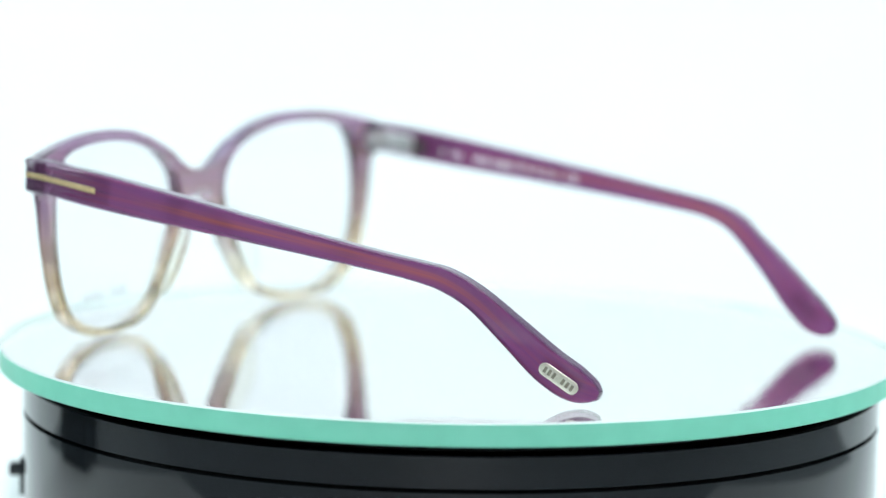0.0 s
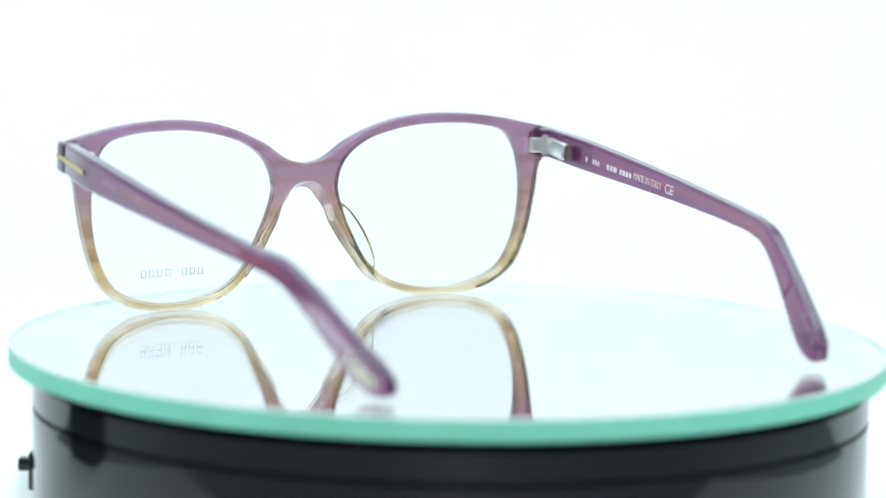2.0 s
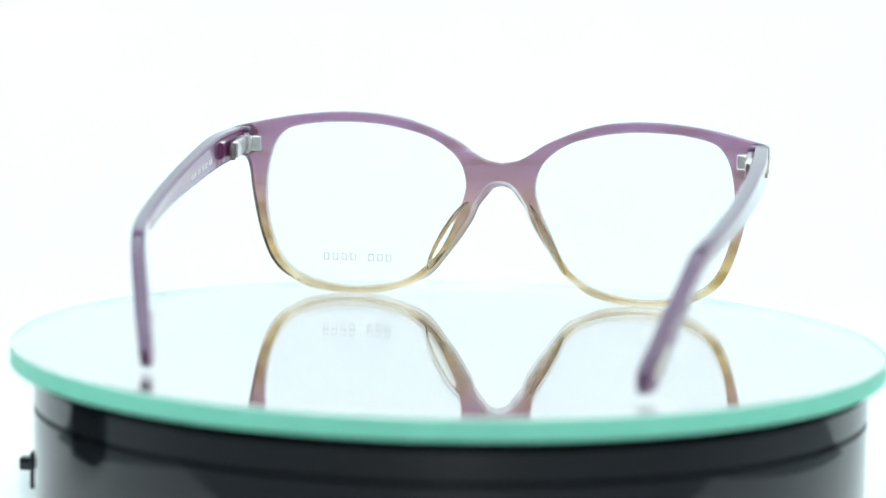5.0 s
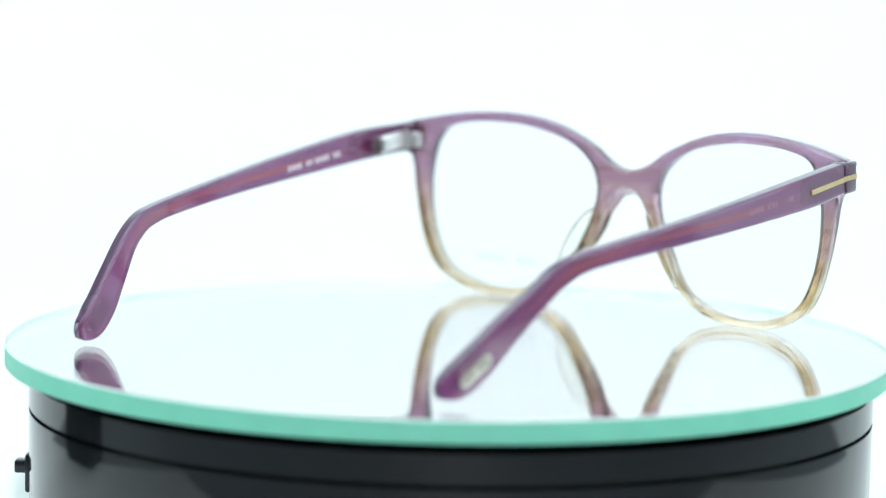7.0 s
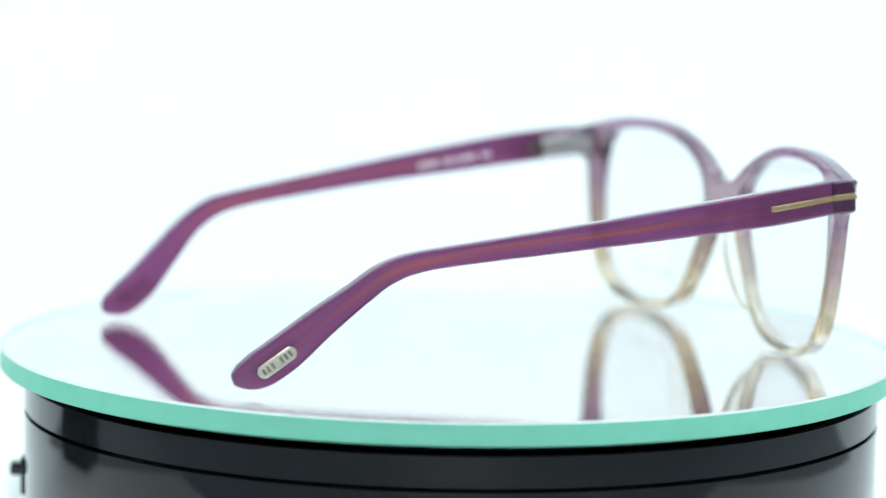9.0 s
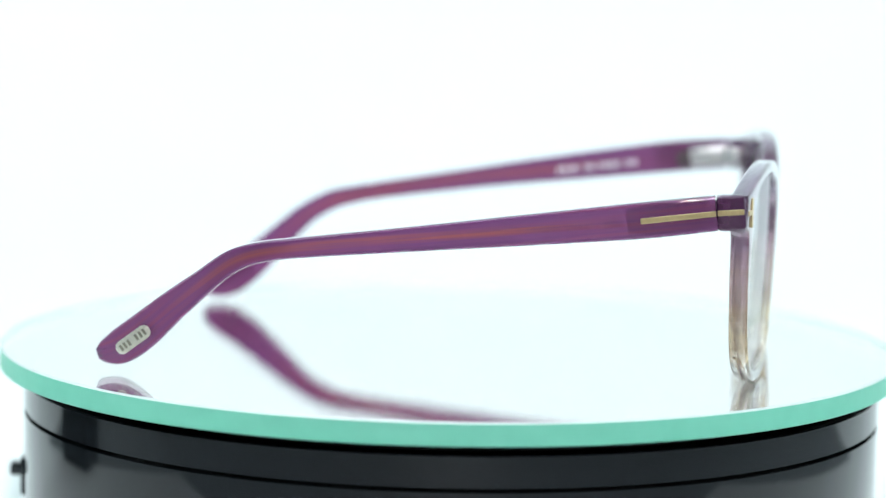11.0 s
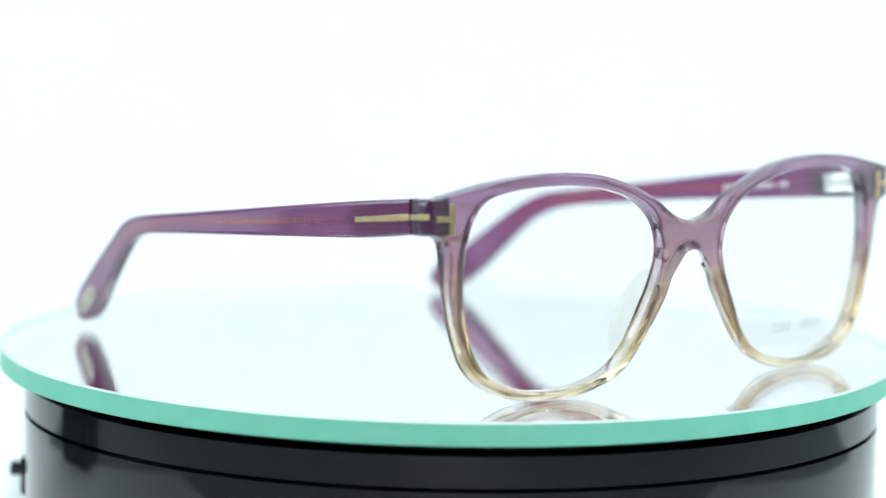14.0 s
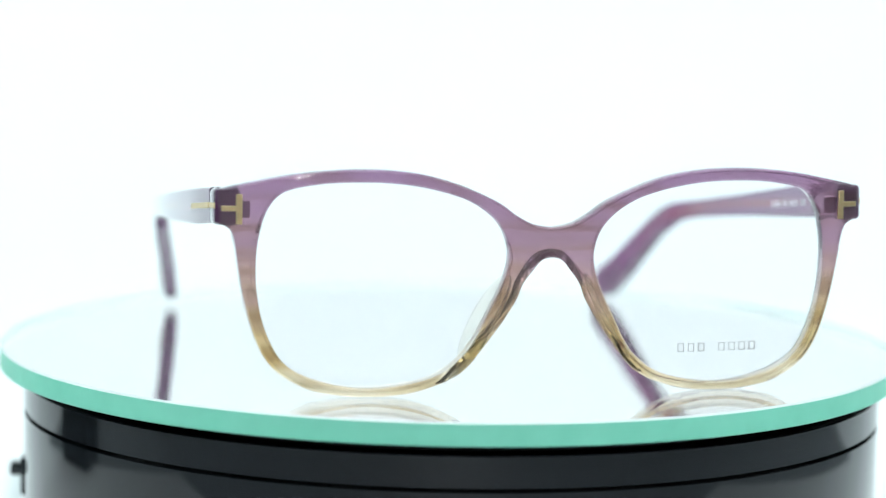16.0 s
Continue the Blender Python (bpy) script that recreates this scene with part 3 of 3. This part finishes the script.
def spectacles():
    sp = new("spectacles")
    bm = front_mesh()
    part("front_frame", bm, M_FRONT, sp, "acetate front, mauve fading to clear honey", 35, FRONT_AT)
    for s in (1, -1):
        part("endpiece", endpiece(s), M_CORNER, sp, "dark violet corner block")
        part("nose_pad", nose_pad(s), M_PAD, sp, "clear moulded nose pad", 60, FRONT_AT)
        ln = part("lens", lens_mesh(s), M_LENS, sp, "clear demo lens", 30)
        ln.visible_shadow = False
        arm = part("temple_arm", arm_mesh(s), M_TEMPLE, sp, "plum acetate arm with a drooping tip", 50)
        part("core_root", core_root(s), M_ROOT, arm, "dark plum plate of the wire core", 0)
        # gold inlay: a level bar across arm and corner, an upright on the front
        a = arm_point(s, 45.2)
        part("inlay_bar", block(15.4 * MM, 1.15 * MM, 0.3 * MM, a, 0.1 * MM, 1), M_GOLD, arm, "thin gold inlay bar")
        part("inlay_corner", block(0.5 * MM, 5.4 * MM, 1.15 * MM, pose(s * 68.75 * MM, 55.9 * MM, 39.0 * MM, 5, 0, s * 2), 0.1 * MM, 1), M_GOLD, sp, "gold inlay on the corner")
        yf = face(66, 38.6)
        part("inlay_stem", block(3.6 * MM, 0.5 * MM, 1.05 * MM, pose(s * 65.75 * MM, (yf + 0.1) * MM, 38.75 * MM, 0, 0, s * -10), 0.1 * MM, 1), M_GOLD, sp, "gold inlay stem")
        part("inlay_upright", block(1.25 * MM, 0.5 * MM, 6.0 * MM, pose(s * 64.0 * MM, (face(64, 38.6) + 0.05) * MM, 38.6 * MM, 0, 0, s * -10), 0.1 * MM, 1), M_GOLD, sp, "gold inlay upright")
        # hinge
        hinge = part("hinge", block(2.0 * MM, 8.6 * MM, 4.3 * MM, pose(s * 65.1 * MM, 48.0 * MM, 37.9 * MM, 8, 0, 0), 0.55 * MM), M_STEEL, sp, "bright steel hinge")
        part("hinge_pocket", pill(4.2 * MM, 4.0 * MM, 0.35 * MM, pose(s * 65.0 * MM, 42.3 * MM, 37.0 * MM, 8, 0, 0) @ pose(0, 0, 0, 0, 90, 0)), M_POCKET, hinge, "dark milled pocket round the hinge end")
        for k in range(3):
            part("knuckle", rod(1.35 * MM, 1.3 * MM, pose(s * 64.6 * MM, 53.0 * MM, (36.9 + 1.45 * k) * MM), 24, 0.15 * MM), M_STEEL, hinge)
        part("hinge_leaf", block(3.2 * MM, 2.4 * MM, 3.8 * MM, pose(s * 62.6 * MM, 54.9 * MM, 38.3 * MM), 0.4 * MM), M_STEEL, hinge)
        part("hinge_screw", rod(0.8 * MM, 5.4 * MM, pose(s * 64.6 * MM, 53.0 * MM, 38.4 * MM), 16, 0.15 * MM), M_STEEL, hinge)
        # plaque near the tip
        m = arm_point(s, -68.9 if s == 1 else -67.3, True, -0.2, 0.0)
        pq = part("tip_plaque", pill(9.2 * MM, 2.9 * MM, 0.25 * MM, m), M_PLAQUE, arm, "small silver plaque with worn raised marks")
        for k in range(7):
            if k == 3:
                continue
            part("plaque_mark", block(0.62 * MM, 1.4 * MM, 0.16 * MM, m @ pose((k - 3) * 1.08 * MM, 0, 0.25 * MM), 0.05 * MM, 1), M_ENGRAVE, pq, smooth=0)
        # dark pill added for the plaque's silhouette, as it shows through the acetate
        part("plaque_silhouette", pill(9.8 * MM, 3.4 * MM, 0.2 * MM, arm_point(s, -68.9 if s == 1 else -67.3, False, -0.2, -0.55)), M_ROOT, arm, "dark pill added for the plaque's silhouette through the acetate")
        # print inside the arm
        if s == 1:
            for k, (y, ln_) in enumerate(((36.0, 0.7), (32.9, 0.7), (31.8, 0.7), (30.7, 0.7), (26.4, 1.1), (24.9, 1.1), (23.2, 1.4), (20.7, 1.0), (19.3, 1.1), (17.9, 1.1), (16.4, 1.1))):
                part("print_bar", block(ln_ * MM, 1.3 * MM, 0.04 * MM, arm_point(s, y, False, -0.5, 0.02)), M_WHITEPRINT, arm, smooth=0)
            for text, y, size, wide in (("MADE IN ITALY", 8.6, 2.5, 12.6), ("CE", -1.2, 3.4, 3.8)):
                bm = lettering(text, size * MM)
                span = max(v.co.x for v in bm.verts) - min(v.co.x for v in bm.verts)
                bmesh.ops.scale(bm, vec=(wide * MM / span, 1, 1), verts=bm.verts)
                bmesh.ops.transform(bm, matrix=arm_point(s, y, False, -0.3, 0.10), verts=bm.verts)
                part("printed_words", bm, M_WHITEPRINT, arm, smooth=0)
        else:
            for y, ln_ in ((29.8, 1.1), (28.3, 1.1), (25.6, 1.0), (24.2, 1.0), (22.8, 1.0), (21.4, 1.0), (19.2, 1.0), (17.9, 1.0), (15.2, 1.0), (13.9, 1.0), (12.5, 1.0), (11.1, 1.0)):
                part("print_bar", block(ln_ * MM, 1.3 * MM, 0.04 * MM, arm_point(s, y, False, -0.4, 0.02)), M_WHITEPRINT, arm, smooth=0)
            # faint marks printed on this lens
            for k in range(8):
                if k == 3:
                    continue
                x = -(28.9 + k * 2.3)
                bm = bmesh.new()
                for dx, dz, w, h in ((-0.6, 0, 0.20, 1.8), (0.6, 0, 0.20, 1.8), (0, 0.81, 1.0, 0.18), (0, -0.81, 1.0, 0.18)):
                    add_to(bm, block(w * MM, 0.06 * MM, h * MM, pose((x + dx) * MM, (face(x, 9.0) - 1.17) * MM, (9.2 + dz) * MM)))
                part("lens_mark", bm, M_ETCH, ln, smooth=0)
    return tagged(sp, "plum and honey gradient acetate spectacles standing open on a mirror plate", "glasses")


GLASSES = spectacles()
GLASSES.location = (0, 0, TOP)
SET_AT = (-0.00286, 0.00724, 0.0)
for child in GLASSES.children:
    child.location = Vector(child.location) + Vector(SET_AT)


# ---- what moves ----
def motions():
    turn = [(t, pose(0, 0, TOP, 0, 0, SPIN[0] + SPIN[1] * t)) for t in [0.5 * k for k in range(33)]]
    walk(PLATE, [(t, pose(-0.00095, 0.00093, TOP) @ pose(0, 0, 0, 0, 0, SPIN[0] + SPIN[1] * t)) for t, m in turn])
    walk(GLASSES, turn)
    walk(focus_mark, [(t, pose(0, y, TOP + 0.02)) for t, y in FOCUS])


motions()
